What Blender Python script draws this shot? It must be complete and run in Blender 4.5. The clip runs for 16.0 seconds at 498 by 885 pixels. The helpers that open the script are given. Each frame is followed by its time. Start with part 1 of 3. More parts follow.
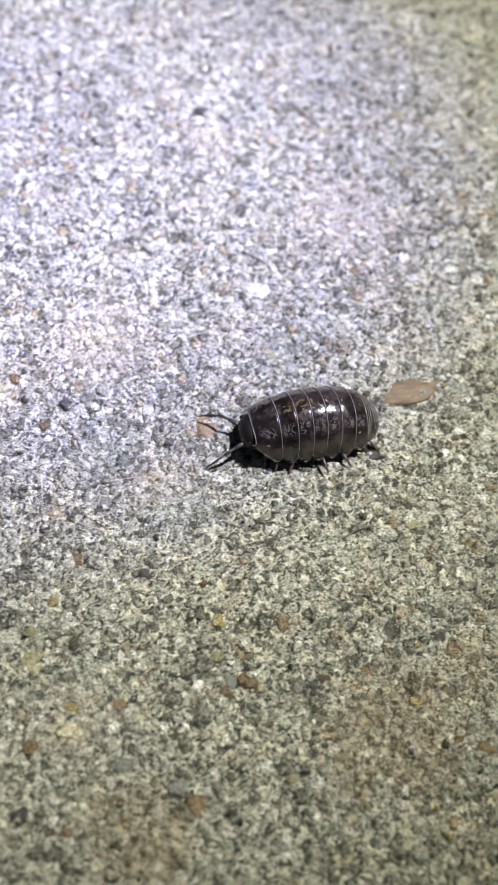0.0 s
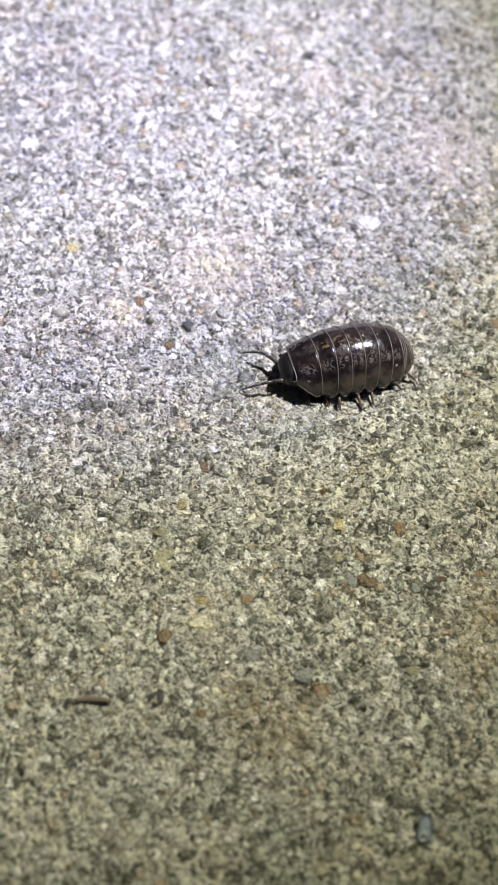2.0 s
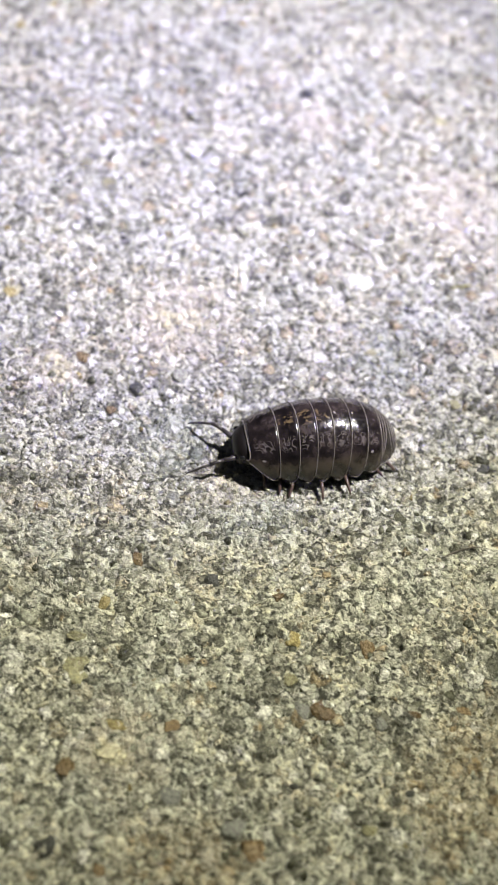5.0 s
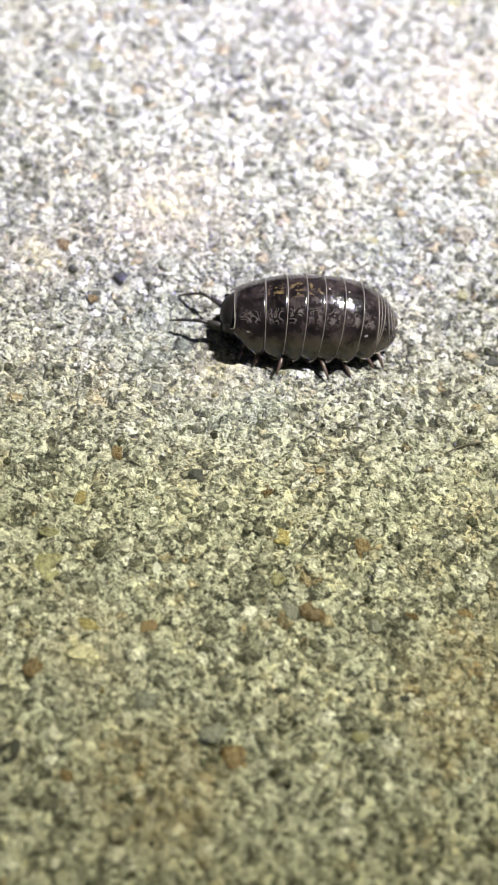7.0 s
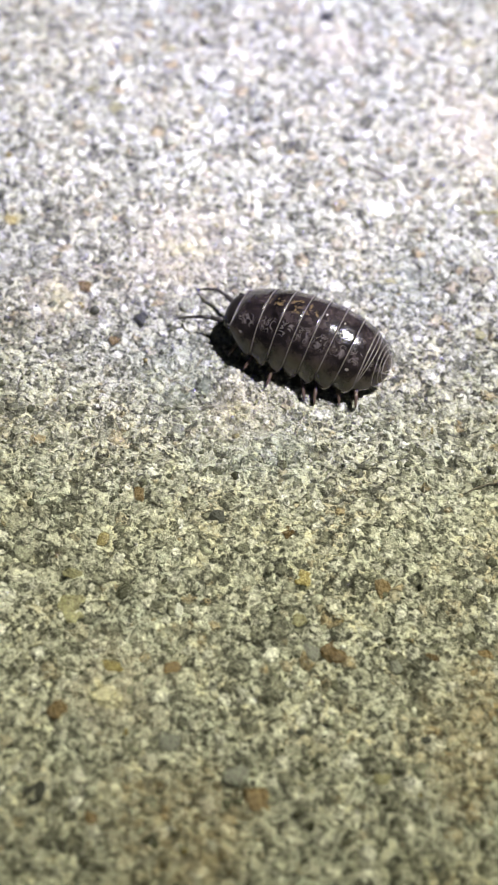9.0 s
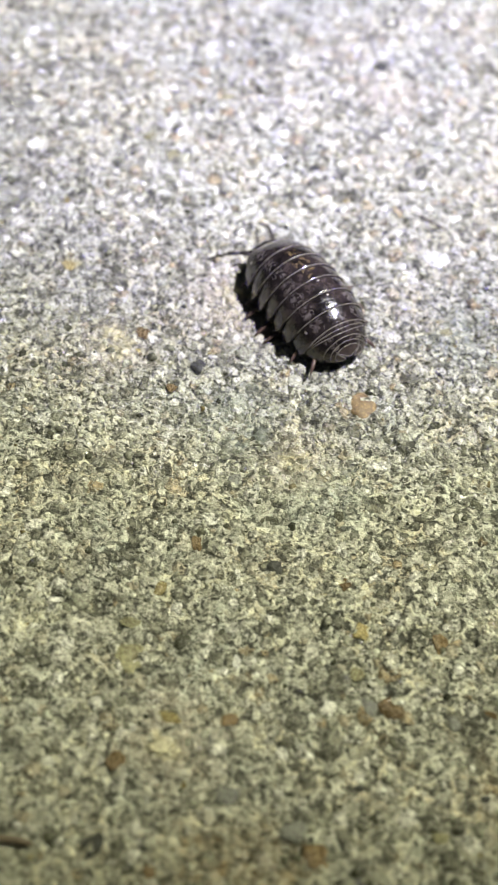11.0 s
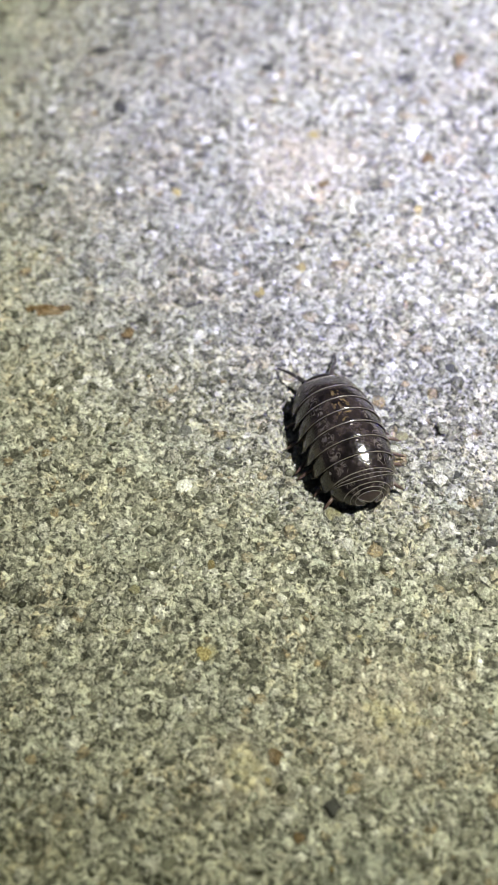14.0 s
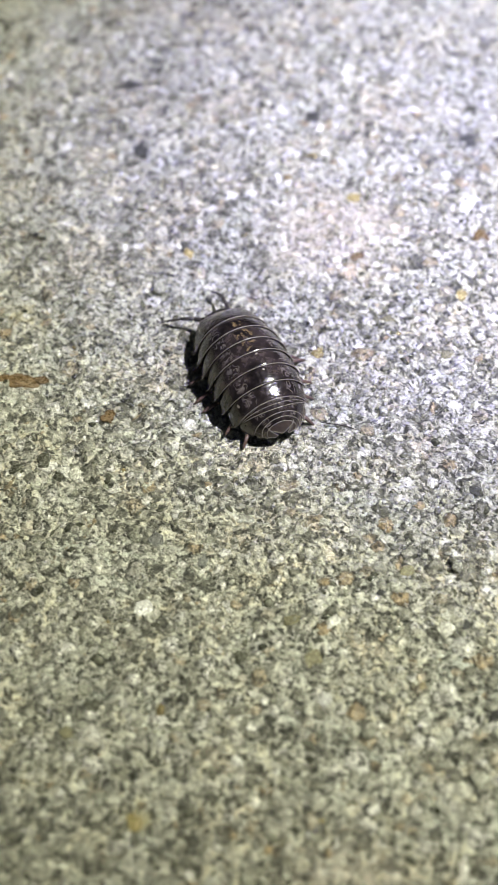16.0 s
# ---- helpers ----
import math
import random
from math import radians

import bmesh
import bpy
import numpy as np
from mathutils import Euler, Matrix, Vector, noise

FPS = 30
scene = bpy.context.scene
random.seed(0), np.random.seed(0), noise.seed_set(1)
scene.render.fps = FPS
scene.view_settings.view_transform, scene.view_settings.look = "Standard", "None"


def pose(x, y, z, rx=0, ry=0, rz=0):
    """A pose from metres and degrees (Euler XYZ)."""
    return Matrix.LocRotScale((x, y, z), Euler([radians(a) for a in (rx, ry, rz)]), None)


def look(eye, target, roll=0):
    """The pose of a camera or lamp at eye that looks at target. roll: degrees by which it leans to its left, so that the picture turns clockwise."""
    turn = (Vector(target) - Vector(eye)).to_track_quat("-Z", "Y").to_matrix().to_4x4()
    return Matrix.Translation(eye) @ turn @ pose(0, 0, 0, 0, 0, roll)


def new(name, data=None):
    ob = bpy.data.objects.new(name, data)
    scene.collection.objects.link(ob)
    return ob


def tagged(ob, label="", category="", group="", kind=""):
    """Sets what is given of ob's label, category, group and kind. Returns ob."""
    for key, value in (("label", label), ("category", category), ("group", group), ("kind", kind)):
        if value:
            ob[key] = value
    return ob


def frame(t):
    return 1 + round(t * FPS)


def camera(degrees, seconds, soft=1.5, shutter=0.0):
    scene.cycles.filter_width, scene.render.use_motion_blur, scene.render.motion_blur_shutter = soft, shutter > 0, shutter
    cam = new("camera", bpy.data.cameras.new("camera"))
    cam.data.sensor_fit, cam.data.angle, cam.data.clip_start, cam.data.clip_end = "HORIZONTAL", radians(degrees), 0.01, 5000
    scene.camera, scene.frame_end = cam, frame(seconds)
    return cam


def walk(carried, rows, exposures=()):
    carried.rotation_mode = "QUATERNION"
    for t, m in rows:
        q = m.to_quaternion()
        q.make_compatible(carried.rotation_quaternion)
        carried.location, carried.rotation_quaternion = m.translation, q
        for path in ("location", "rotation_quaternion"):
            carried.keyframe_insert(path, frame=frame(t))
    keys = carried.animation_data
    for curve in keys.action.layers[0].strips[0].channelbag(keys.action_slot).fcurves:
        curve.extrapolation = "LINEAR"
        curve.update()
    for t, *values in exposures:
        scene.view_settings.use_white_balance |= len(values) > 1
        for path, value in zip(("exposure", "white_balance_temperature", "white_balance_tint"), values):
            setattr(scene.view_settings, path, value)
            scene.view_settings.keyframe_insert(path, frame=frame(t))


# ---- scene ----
# A woodlouse on a concrete slab at night, seen close by torchlight.
cam = camera(21.5, 16.0, soft=1.45, shutter=0.13)
cam.data.dof.use_dof = True
cam.data.dof.aperture_fstop = 54
walk(cam, [
    (0.0, pose(0.00060, -0.04878, 0.08617, 33.94, -5.09, -1.05)),
    (0.5, pose(-0.00594, -0.05290, 0.08492, 33.66, -3.78, 0.08)),
    (1.0, pose(-0.00976, -0.05434, 0.08605, 34.05, -3.60, 0.79)),
    (1.5, pose(-0.00760, -0.05636, 0.08487, 33.65, -3.62, 0.81)),
    (2.0, pose(-0.00481, -0.05687, 0.08607, 33.75, -3.55, 0.63)),
    (2.5, pose(-0.00198, -0.05719, 0.08848, 34.14, -4.02, 0.15)),
    (3.0, pose(-0.00070, -0.05497, 0.08836, 34.54, -4.47, 0.03)),
    (3.5, pose(-0.00090, -0.05525, 0.08581, 35.08, -4.62, 0.48)),
    (4.0, pose(-0.00040, -0.05370, 0.08267, 35.69, -4.91, 1.20)),
    (4.5, pose(0.00126, -0.04977, 0.07374, 36.14, -4.39, 3.13)),
    (4.7, pose(0.00096, -0.04634, 0.07314, 36.96, -4.55, 3.74)),
    (6.8, pose(0.00431, -0.04616, 0.06536, 35.15, -3.25, 5.05)),
    (7.0, pose(0.00452, -0.04601, 0.06537, 35.03, -3.31, 4.95)),
    (7.5, pose(0.00462, -0.04572, 0.06598, 35.12, -3.17, 4.90)),
    (8.0, pose(0.00470, -0.04558, 0.06584, 35.45, -2.79, 4.97)),
    (10.3, pose(0.00239, -0.04559, 0.06785, 36.98, -3.07, 5.80)),
    (10.5, pose(0.00233, -0.04529, 0.06746, 37.16, -2.89, 6.02)),
    (11.0, pose(0.00136, -0.04483, 0.06746, 37.18, -2.73, 6.47)),
    (11.5, pose(0.00000, -0.04336, 0.06738, 37.19, -2.41, 7.09)),
    (12.0, pose(0.00061, -0.03767, 0.06868, 37.46, -2.11, 7.83)),
    (12.5, pose(0.00035, -0.02873, 0.07304, 37.87, -2.52, 8.90)),
    (13.0, pose(-0.00118, -0.02372, 0.07624, 38.06, -1.84, 10.75)),
    (13.5, pose(-0.00091, -0.02107, 0.07421, 37.60, -0.23, 13.02)),
    (14.0, pose(-0.00147, -0.01825, 0.07516, 37.74, 0.46, 15.37)),
    (14.5, pose(0.00107, -0.01201, 0.07579, 38.25, 0.49, 17.18)),
    (15.0, pose(0.00190, -0.00962, 0.07205, 38.40, 1.15, 19.07)),
    (15.5, pose(0.00324, -0.00479, 0.06909, 38.34, 0.90, 20.39)),
    (16.0, pose(0.00112, -0.00301, 0.06812, 38.44, 0.70, 21.73)),
], exposures=[(0.0, 0.50, 5700, 16), (0.5, 0.43, 5900, 15), (1.0, 0.38, 5900, 14), (1.5, 0.50, 5950, 13), (2.0, 0.45, 5960, 13), (3.0, 0.58, 6000, 12), (3.5, 0.70, 6000, 12), (4.0, 0.49, 5950, 12), (4.5, 0.42, 6020, 12),
              (7.0, 0.60, 6440, 2), (7.5, 0.38, 6350, 3), (8.0, 0.46, 6300, 4), (10.5, 0.43, 6230, 6), (11.5, 0.58, 6280, 4), (12.0, 0.68, 6180, 5), (12.5, 0.60, 6150, 7), (13.0, 0.60, 6050, 7),
              (13.5, 0.48, 6000, 6), (14.0, 0.50, 6000, 7), (14.5, 0.80, 5860, 10), (15.0, 0.58, 5880, 10), (15.5, 0.57, 5860, 10), (16.0, 0.57, 5900, 10)])
BUG_PATH = [
    (0.0, 0.01401, 0.01035, 192.7),
    (0.5, 0.00795, 0.00852, 196.0),
    (1.0, 0.00783, 0.00849, 195.7),
    (1.5, 0.00771, 0.00847, 196.2),
    (2.0, 0.00768, 0.00844, 196.3),
    (2.5, 0.00756, 0.00843, 197.1),
    (3.0, 0.00749, 0.00845, 197.4),
    (3.5, 0.00745, 0.00839, 196.9),
    (4.0, 0.00745, 0.00836, 197.0),
    (4.5, 0.00742, 0.00835, 194.2),
    (4.7, 0.00738, 0.00835, 194.2),
    (6.8, 0.00732, 0.00911, 188.5),
    (7.0, 0.00729, 0.00925, 185.3),
    (7.5, 0.00703, 0.00966, 180.2),
    (8.0, 0.00657, 0.00987, 176.6),
    (10.3, 0.00359, 0.01460, 134.9),
    (10.5, 0.00295, 0.01552, 130.9),
    (11.0, 0.00127, 0.01836, 126.8),
    (11.5, -0.00101, 0.02252, 125.2),
    (12.0, -0.00321, 0.02707, 122.9),
    (12.5, -0.00626, 0.03252, 120.1),
    (13.0, -0.00810, 0.03544, 119.5),
    (13.5, -0.00924, 0.03694, 120.4),
    (14.0, -0.01083, 0.03883, 122.1),
    (14.5, -0.01224, 0.04087, 122.7),
    (15.0, -0.01425, 0.04398, 121.6),
    (15.5, -0.01763, 0.04771, 125.0),
    (16.0, -0.02155, 0.05168, 134.3),
]
# the torch is carried along with the camera: seconds, place, and the spot at which it points
TORCH_PATH = [
    (0.0, (0.125, 0.066, 0.280), (-0.014, 0.041, 0)), (1.0, (0.112, 0.064, 0.280), (-0.021, 0.038, 0)), (3.0, (0.118, 0.064, 0.280), (-0.014, 0.041, 0)),
    (4.7, (0.120, 0.066, 0.270), (-0.006, 0.043, 0)), (6.8, (0.122, 0.066, 0.265), (0.003, 0.043, 0)), (8.0, (0.122, 0.062, 0.265), (0.003, 0.043, 0)),
    (10.3, (0.120, 0.044, 0.268), (0.001, 0.047, 0)), (11.5, (0.118, 0.042, 0.275), (0.0, 0.051, 0)), (12.5, (0.118, 0.056, 0.280), (0.0, 0.063, 0)),
    (13.5, (0.116, 0.062, 0.280), (0.0, 0.075, 0)), (14.5, (0.116, 0.070, 0.280), (-0.001, 0.080, 0)), (16.0, (0.116, 0.080, 0.280), (-0.005, 0.086, 0)),
]
L = 0.0116  # body length of the woodlouse

# ---- light: a dark night sky and one hand torch, a cool beam with a warm rim ----
world = bpy.data.worlds.new("night")
scene.world = world
world.use_nodes = True
world.node_tree.nodes["Background"].inputs[0].default_value = (0.55, 0.6, 0.75, 1)
world.node_tree.nodes["Background"].inputs[1].default_value = 0.03


# ---- materials ----
def material(name):
    m = bpy.data.materials.new(name)
    m.use_nodes = True
    return m, m.node_tree.nodes, m.node_tree.links, m.node_tree.nodes["Principled BSDF"]


def node(nodes, kind, **values):
    n = nodes.new(kind)
    for key, value in values.items():
        n.inputs[key].default_value = value
    return n


def maths(nodes, links, op, a, b=None, clamp=False):
    n = nodes.new("ShaderNodeMath")
    n.operation, n.use_clamp = op, clamp
    for i, v in enumerate((a, b)):
        if v is None:
            continue
        if isinstance(v, (int, float)):
            n.inputs[i].default_value = v
        else:
            links.new(v, n.inputs[i])
    return n.outputs[0]


def ramp(nodes, links, fac, stops, smooth="LINEAR"):
    n = nodes.new("ShaderNodeValToRGB")
    n.color_ramp.interpolation = smooth
    while len(n.color_ramp.elements) < len(stops):
        n.color_ramp.elements.new(0.5)
    for e, (p, c) in zip(n.color_ramp.elements, stops):
        e.position, e.color = p, (*c, 1) if len(c) == 3 else c
    links.new(fac, n.inputs[0])
    return n.outputs[0]


def mix(nodes, links, fac, a, b, blend="MIX"):
    n = nodes.new("ShaderNodeMix")
    n.data_type, n.blend_type = "RGBA", blend
    for sock, v in ((n.inputs[0], fac), (n.inputs[6], a), (n.inputs[7], b)):
        if isinstance(v, (int, float)):
            sock.default_value = v
        elif isinstance(v, tuple):
            sock.default_value = (*v, 1)
        else:
            links.new(v, sock)
    return n.outputs[2]


# stains on the slab: x, y and radius in millimetres
CREAM_STAINS = [(-3.2, -14.6, 2.4), (18.5, 34.6, 3.6), (-3.0, 19.0, 3.8), (-21.5, 68.0, 4.2), (6.4, 43.6, 2.2), (-11.2, 13.0, 2.2), (2.2, 5.5, 2.2)]
OCHRE_STAINS = [(19.8, -14.3, 4.2), (1.7, -22.1, 3.4), (16.7, -17.1, 2.2), (25.5, -9.0, 2.0)]
GREEN_STAINS = [(-2.2, 8.5, 2.6), (4.2, 3.4, 2.4), (12.0, 17.4, 2.2)]
YELLOW_STAINS = [(-3.4, 18.6, 0.9), (-10.9, 13.5, 0.9), (-2.2, 19.6, 0.6), (-3.3, -15.0, 0.8), (1.9, 5.9, 0.9), (-15.7, 20.2, 0.7), (7.2, -6.6, 0.6), (-38.9, 52.1, 0.8)]


def concrete_material():
    m, nodes, links, bsdf = material("weathered_concrete")
    co = nodes.new("ShaderNodeTexCoord").outputs["Object"]
    mp = node(nodes, "ShaderNodeMapping", Scale=(1000, 1000, 1000))  # millimetres
    links.new(co, mp.inputs[0])
    mm = mp.outputs[0]

    def clouds(scale, detail, rough=0.6):
        n = node(nodes, "ShaderNodeTexNoise", Scale=scale, Detail=detail, Roughness=rough)
        links.new(mm, n.inputs["Vector"])
        return n

    wob = clouds(1.6, 4.0, 0.62)
    bend = nodes.new("ShaderNodeVectorMath")
    bend.operation = "MULTIPLY_ADD"
    links.new(wob.outputs["Color"], bend.inputs[0])
    bend.inputs[1].default_value = (0.75, 0.75, 0.0)
    links.new(mm, bend.inputs[2])
    jag = clouds(4.2, 3.0, 0.65)
    bend2 = nodes.new("ShaderNodeVectorMath")
    bend2.operation = "MULTIPLY_ADD"
    links.new(jag.outputs["Color"], bend2.inputs[0])
    bend2.inputs[1].default_value = (0.30, 0.30, 0.0)
    links.new(bend.outputs[0], bend2.inputs[2])
    warped = bend2.outputs[0]
    tiny = clouds(2.2, 4.0)
    grit = clouds(4.4, 3.0)
    broad = clouds(0.16, 4.0)

    def smooth(value, low, high):
        n = nodes.new("ShaderNodeMapRange")
        n.interpolation_type = "SMOOTHSTEP"
        links.new(value, n.inputs[0])
        n.inputs[1].default_value, n.inputs[2].default_value = low, high
        return n.outputs[0]

    def voronoi(scale, offset, feature):
        shift = nodes.new("ShaderNodeVectorMath")
        links.new(warped, shift.inputs[0])
        shift.inputs[1].default_value = (offset, offset * 0.7, 0)
        v = node(nodes, "ShaderNodeTexVoronoi", Scale=scale, Randomness=1.0)
        v.voronoi_dimensions, v.feature = "2D", feature
        links.new(shift.outputs[0], v.inputs["Vector"])
        return v

    def grains(scale, offset, share, size):
        """Round grains in the paste: their mask, the crevice round them, their dome and a random number for each."""
        v = voronoi(scale, offset, "F1")
        sep = nodes.new("ShaderNodeSeparateColor")
        links.new(v.outputs["Color"], sep.inputs[0])
        picked = maths(nodes, links, "LESS_THAN", sep.outputs[2], share)
        radius = maths(nodes, links, "MULTIPLY_ADD", sep.outputs[1], 0.26)
        radius.node.inputs[2].default_value = size
        inner = maths(nodes, links, "SUBTRACT", radius, v.outputs["Distance"])
        mask = maths(nodes, links, "MULTIPLY", smooth(inner, 0.0, 0.10), picked)
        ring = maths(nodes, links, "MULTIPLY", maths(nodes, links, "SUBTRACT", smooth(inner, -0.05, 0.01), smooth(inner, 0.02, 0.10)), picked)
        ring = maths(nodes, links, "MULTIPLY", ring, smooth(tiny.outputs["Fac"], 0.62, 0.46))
        return mask, ring, smooth(inner, 0.0, 0.34), sep.outputs[0]

    paste = ramp(nodes, links, tiny.outputs["Fac"], [(0.34, (0.24, 0.238, 0.205)), (0.42, (0.43, 0.425, 0.36)), (0.50, (0.565, 0.56, 0.485)), (0.62, (0.61, 0.605, 0.53))])
    paste = mix(nodes, links, 0.9, paste, ramp(nodes, links, broad.outputs["Fac"], [(0.36, (0.74, 0.79, 0.80)), (0.46, (0.93, 0.95, 0.93)), (0.54, (1.0, 0.98, 0.88)), (0.64, (1.02, 0.92, 0.80))]), "MULTIPLY")
    patches = clouds(0.55, 3.0)
    paste = mix(nodes, links, 0.8, paste, ramp(nodes, links, patches.outputs["Fac"], [(0.36, (0.70, 0.70, 0.68)), (0.50, (1.0, 1.0, 1.0)), (0.62, (1.14, 1.13, 1.08))]), "MULTIPLY")
    paste = mix(nodes, links, 0.36, paste, ramp(nodes, links, grit.outputs["Fac"], [(0.36, (0.22, 0.22, 0.20)), (0.44, (0.72, 0.72, 0.70)), (0.52, (1.0, 1.0, 1.0)), (0.62, (1.2, 1.2, 1.18))]), "MULTIPLY")
    # thin bright veins of cleaner paste
    vein = maths(nodes, links, "ABSOLUTE", maths(nodes, links, "SUBTRACT", clouds(1.15, 4.0, 0.6).outputs["Fac"], 0.5))
    paste = mix(nodes, links, maths(nodes, links, "MULTIPLY", smooth(vein, 0.030, 0.004), 0.7), paste, (0.66, 0.65, 0.57))
    stones = [(0.0, (0.055, 0.055, 0.042)), (0.16, (0.105, 0.104, 0.080)), (0.26, (0.18, 0.178, 0.142)), (0.36, (0.27, 0.268, 0.222)), (0.66, (0.37, 0.367, 0.312)), (0.74, (0.22, 0.165, 0.09)), (0.80, (0.36, 0.352, 0.30)), (0.96, (0.52, 0.515, 0.48))]
    streak = ramp(nodes, links, grit.outputs["Fac"], [(0.36, (0.35, 0.35, 0.34)), (0.46, (0.9, 0.9, 0.9)), (0.54, (1.2, 1.2, 1.2)), (0.64, (2.1, 2.1, 2.05))])
    base, h = paste, maths(nodes, links, "MULTIPLY", tiny.outputs["Fac"], 1.1)
    h = maths(nodes, links, "ADD", h, maths(nodes, links, "MULTIPLY", grit.outputs["Fac"], 0.24))
    shine = 0.0
    for scale, offset, share, size, strong, tall in ((2.5, 7.3, 0.72, 0.24, 0.80, 0.28), (1.35, 3.9, 0.80, 0.32, 0.90, 0.45), (0.85, 0.0, 0.60, 0.33, 0.90, 0.65), (0.55, 5.1, 0.10, 0.28, 0.75, 0.8)):
        mask, ring, dome, pick = grains(scale, offset, share, size)
        stone = mix(nodes, links, 0.66, ramp(nodes, links, pick, stones), streak, "MULTIPLY")
        base = mix(nodes, links, maths(nodes, links, "MULTIPLY", mask, strong), base, stone)
        # crevice shade painted as a dark ring, stronger round the dark grains
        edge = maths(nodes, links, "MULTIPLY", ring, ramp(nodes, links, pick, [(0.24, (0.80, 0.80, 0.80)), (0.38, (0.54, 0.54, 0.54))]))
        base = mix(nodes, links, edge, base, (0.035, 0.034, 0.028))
        # each grain lies a little below the rim of paste round it
        low = maths(nodes, links, "MULTIPLY_ADD", dome, tall * 0.7)
        low.node.inputs[2].default_value = 0.40
        low = maths(nodes, links, "ADD", low, maths(nodes, links, "MULTIPLY", grit.outputs["Fac"], 0.28))
        step = maths(nodes, links, "MULTIPLY", mask, maths(nodes, links, "SUBTRACT", low, h))
        h = maths(nodes, links, "SUBTRACT", maths(nodes, links, "ADD", h, step), maths(nodes, links, "MULTIPLY", ring, 0.25))
        shine = maths(nodes, links, "MAXIMUM", maths(nodes, links, "MULTIPLY", mask, pick), shine)
    # a lace of clean paste that stands up between the pits and runs over the grains
    for scale, offset, width, strong in ((0.75, 0.0, 0.022, 0.62), (1.35, 4.0, 0.020, 0.50)):
        shift = nodes.new("ShaderNodeVectorMath")
        links.new(bend.outputs[0], shift.inputs[0])
        shift.inputs[1].default_value = (offset, offset, 0)
        lines = node(nodes, "ShaderNodeTexNoise", Scale=scale, Detail=2.0, Roughness=0.5)
        links.new(shift.outputs[0], lines.inputs["Vector"])
        off = maths(nodes, links, "ABSOLUTE", maths(nodes, links, "SUBTRACT", lines.outputs["Fac"], 0.5))
        lace = maths(nodes, links, "MULTIPLY", smooth(off, width, width * 0.25), smooth(tiny.outputs["Fac"], 0.42, 0.54))
        base = mix(nodes, links, maths(nodes, links, "MULTIPLY", lace, strong), base, (0.70, 0.69, 0.605))
        h = maths(nodes, links, "ADD", h, maths(nodes, links, "MULTIPLY", lace, 0.28))
    # small open pores, the shade inside them painted near black
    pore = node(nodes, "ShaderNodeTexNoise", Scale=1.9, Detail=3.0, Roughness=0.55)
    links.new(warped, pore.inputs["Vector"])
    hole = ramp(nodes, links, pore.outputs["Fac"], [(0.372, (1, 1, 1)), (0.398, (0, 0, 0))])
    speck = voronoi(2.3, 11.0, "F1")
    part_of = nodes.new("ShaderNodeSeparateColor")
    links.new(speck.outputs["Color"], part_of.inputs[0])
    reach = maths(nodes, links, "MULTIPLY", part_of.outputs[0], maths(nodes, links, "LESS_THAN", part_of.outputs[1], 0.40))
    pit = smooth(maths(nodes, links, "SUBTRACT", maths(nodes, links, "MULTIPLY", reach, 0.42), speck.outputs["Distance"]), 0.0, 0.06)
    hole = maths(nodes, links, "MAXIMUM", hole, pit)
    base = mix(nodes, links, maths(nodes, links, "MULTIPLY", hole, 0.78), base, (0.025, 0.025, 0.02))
    # stains with ragged edges: cream lime bloom and ochre rust
    blur = clouds(0.45, 5.0, 0.65)
    far = nodes.new("ShaderNodeVectorMath")
    far.operation = "MULTIPLY_ADD"
    links.new(blur.outputs["Color"], far.inputs[0])
    far.inputs[1].default_value = (6.0, 6.0, 0.0)
    links.new(mm, far.inputs[2])
    for colour, strength, spots in (((0.60, 0.53, 0.43), 0.5, CREAM_STAINS), ((0.30, 0.20, 0.085), 0.36, OCHRE_STAINS), ((0.26, 0.32, 0.285), 0.28, GREEN_STAINS), ((0.62, 0.57, 0.33), 0.55, YELLOW_STAINS)):
        total = 0.0
        for x, y, r in spots:
            d = nodes.new("ShaderNodeVectorMath")
            d.operation = "DISTANCE"
            links.new(far.outputs[0], d.inputs[0])
            d.inputs[1].default_value = (x + 3.0, y + 3.0, 0)
            one = maths(nodes, links, "SUBTRACT", 1.0, maths(nodes, links, "DIVIDE", d.outputs["Value"], r * 1.5), True)
            total = maths(nodes, links, "MAXIMUM", one, total)
        patchy = maths(nodes, links, "MULTIPLY", maths(nodes, links, "MULTIPLY", total, 1.8, True), ramp(nodes, links, tiny.outputs["Fac"], [(0.38, (0.2, 0.2, 0.2)), (0.56, (1, 1, 1))]))
        base = mix(nodes, links, maths(nodes, links, "MULTIPLY", patchy, strength), base, colour)
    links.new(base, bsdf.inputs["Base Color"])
    rough = maths(nodes, links, "MULTIPLY", shine, -0.58)
    rough = maths(nodes, links, "SUBTRACT", rough, ramp(nodes, links, grit.outputs["Fac"], [(0.56, (0, 0, 0)), (0.62, (0.20, 0.20, 0.20))]))
    links.new(maths(nodes, links, "ADD", rough, 0.78), bsdf.inputs["Roughness"])
    h = maths(nodes, links, "SUBTRACT", h, maths(nodes, links, "MULTIPLY", hole, 0.8))
    bump = node(nodes, "ShaderNodeBump", Strength=1.0, Distance=0.00050)
    links.new(h, bump.inputs["Height"])
    links.new(bump.outputs[0], bsdf.inputs["Normal"])
    return m


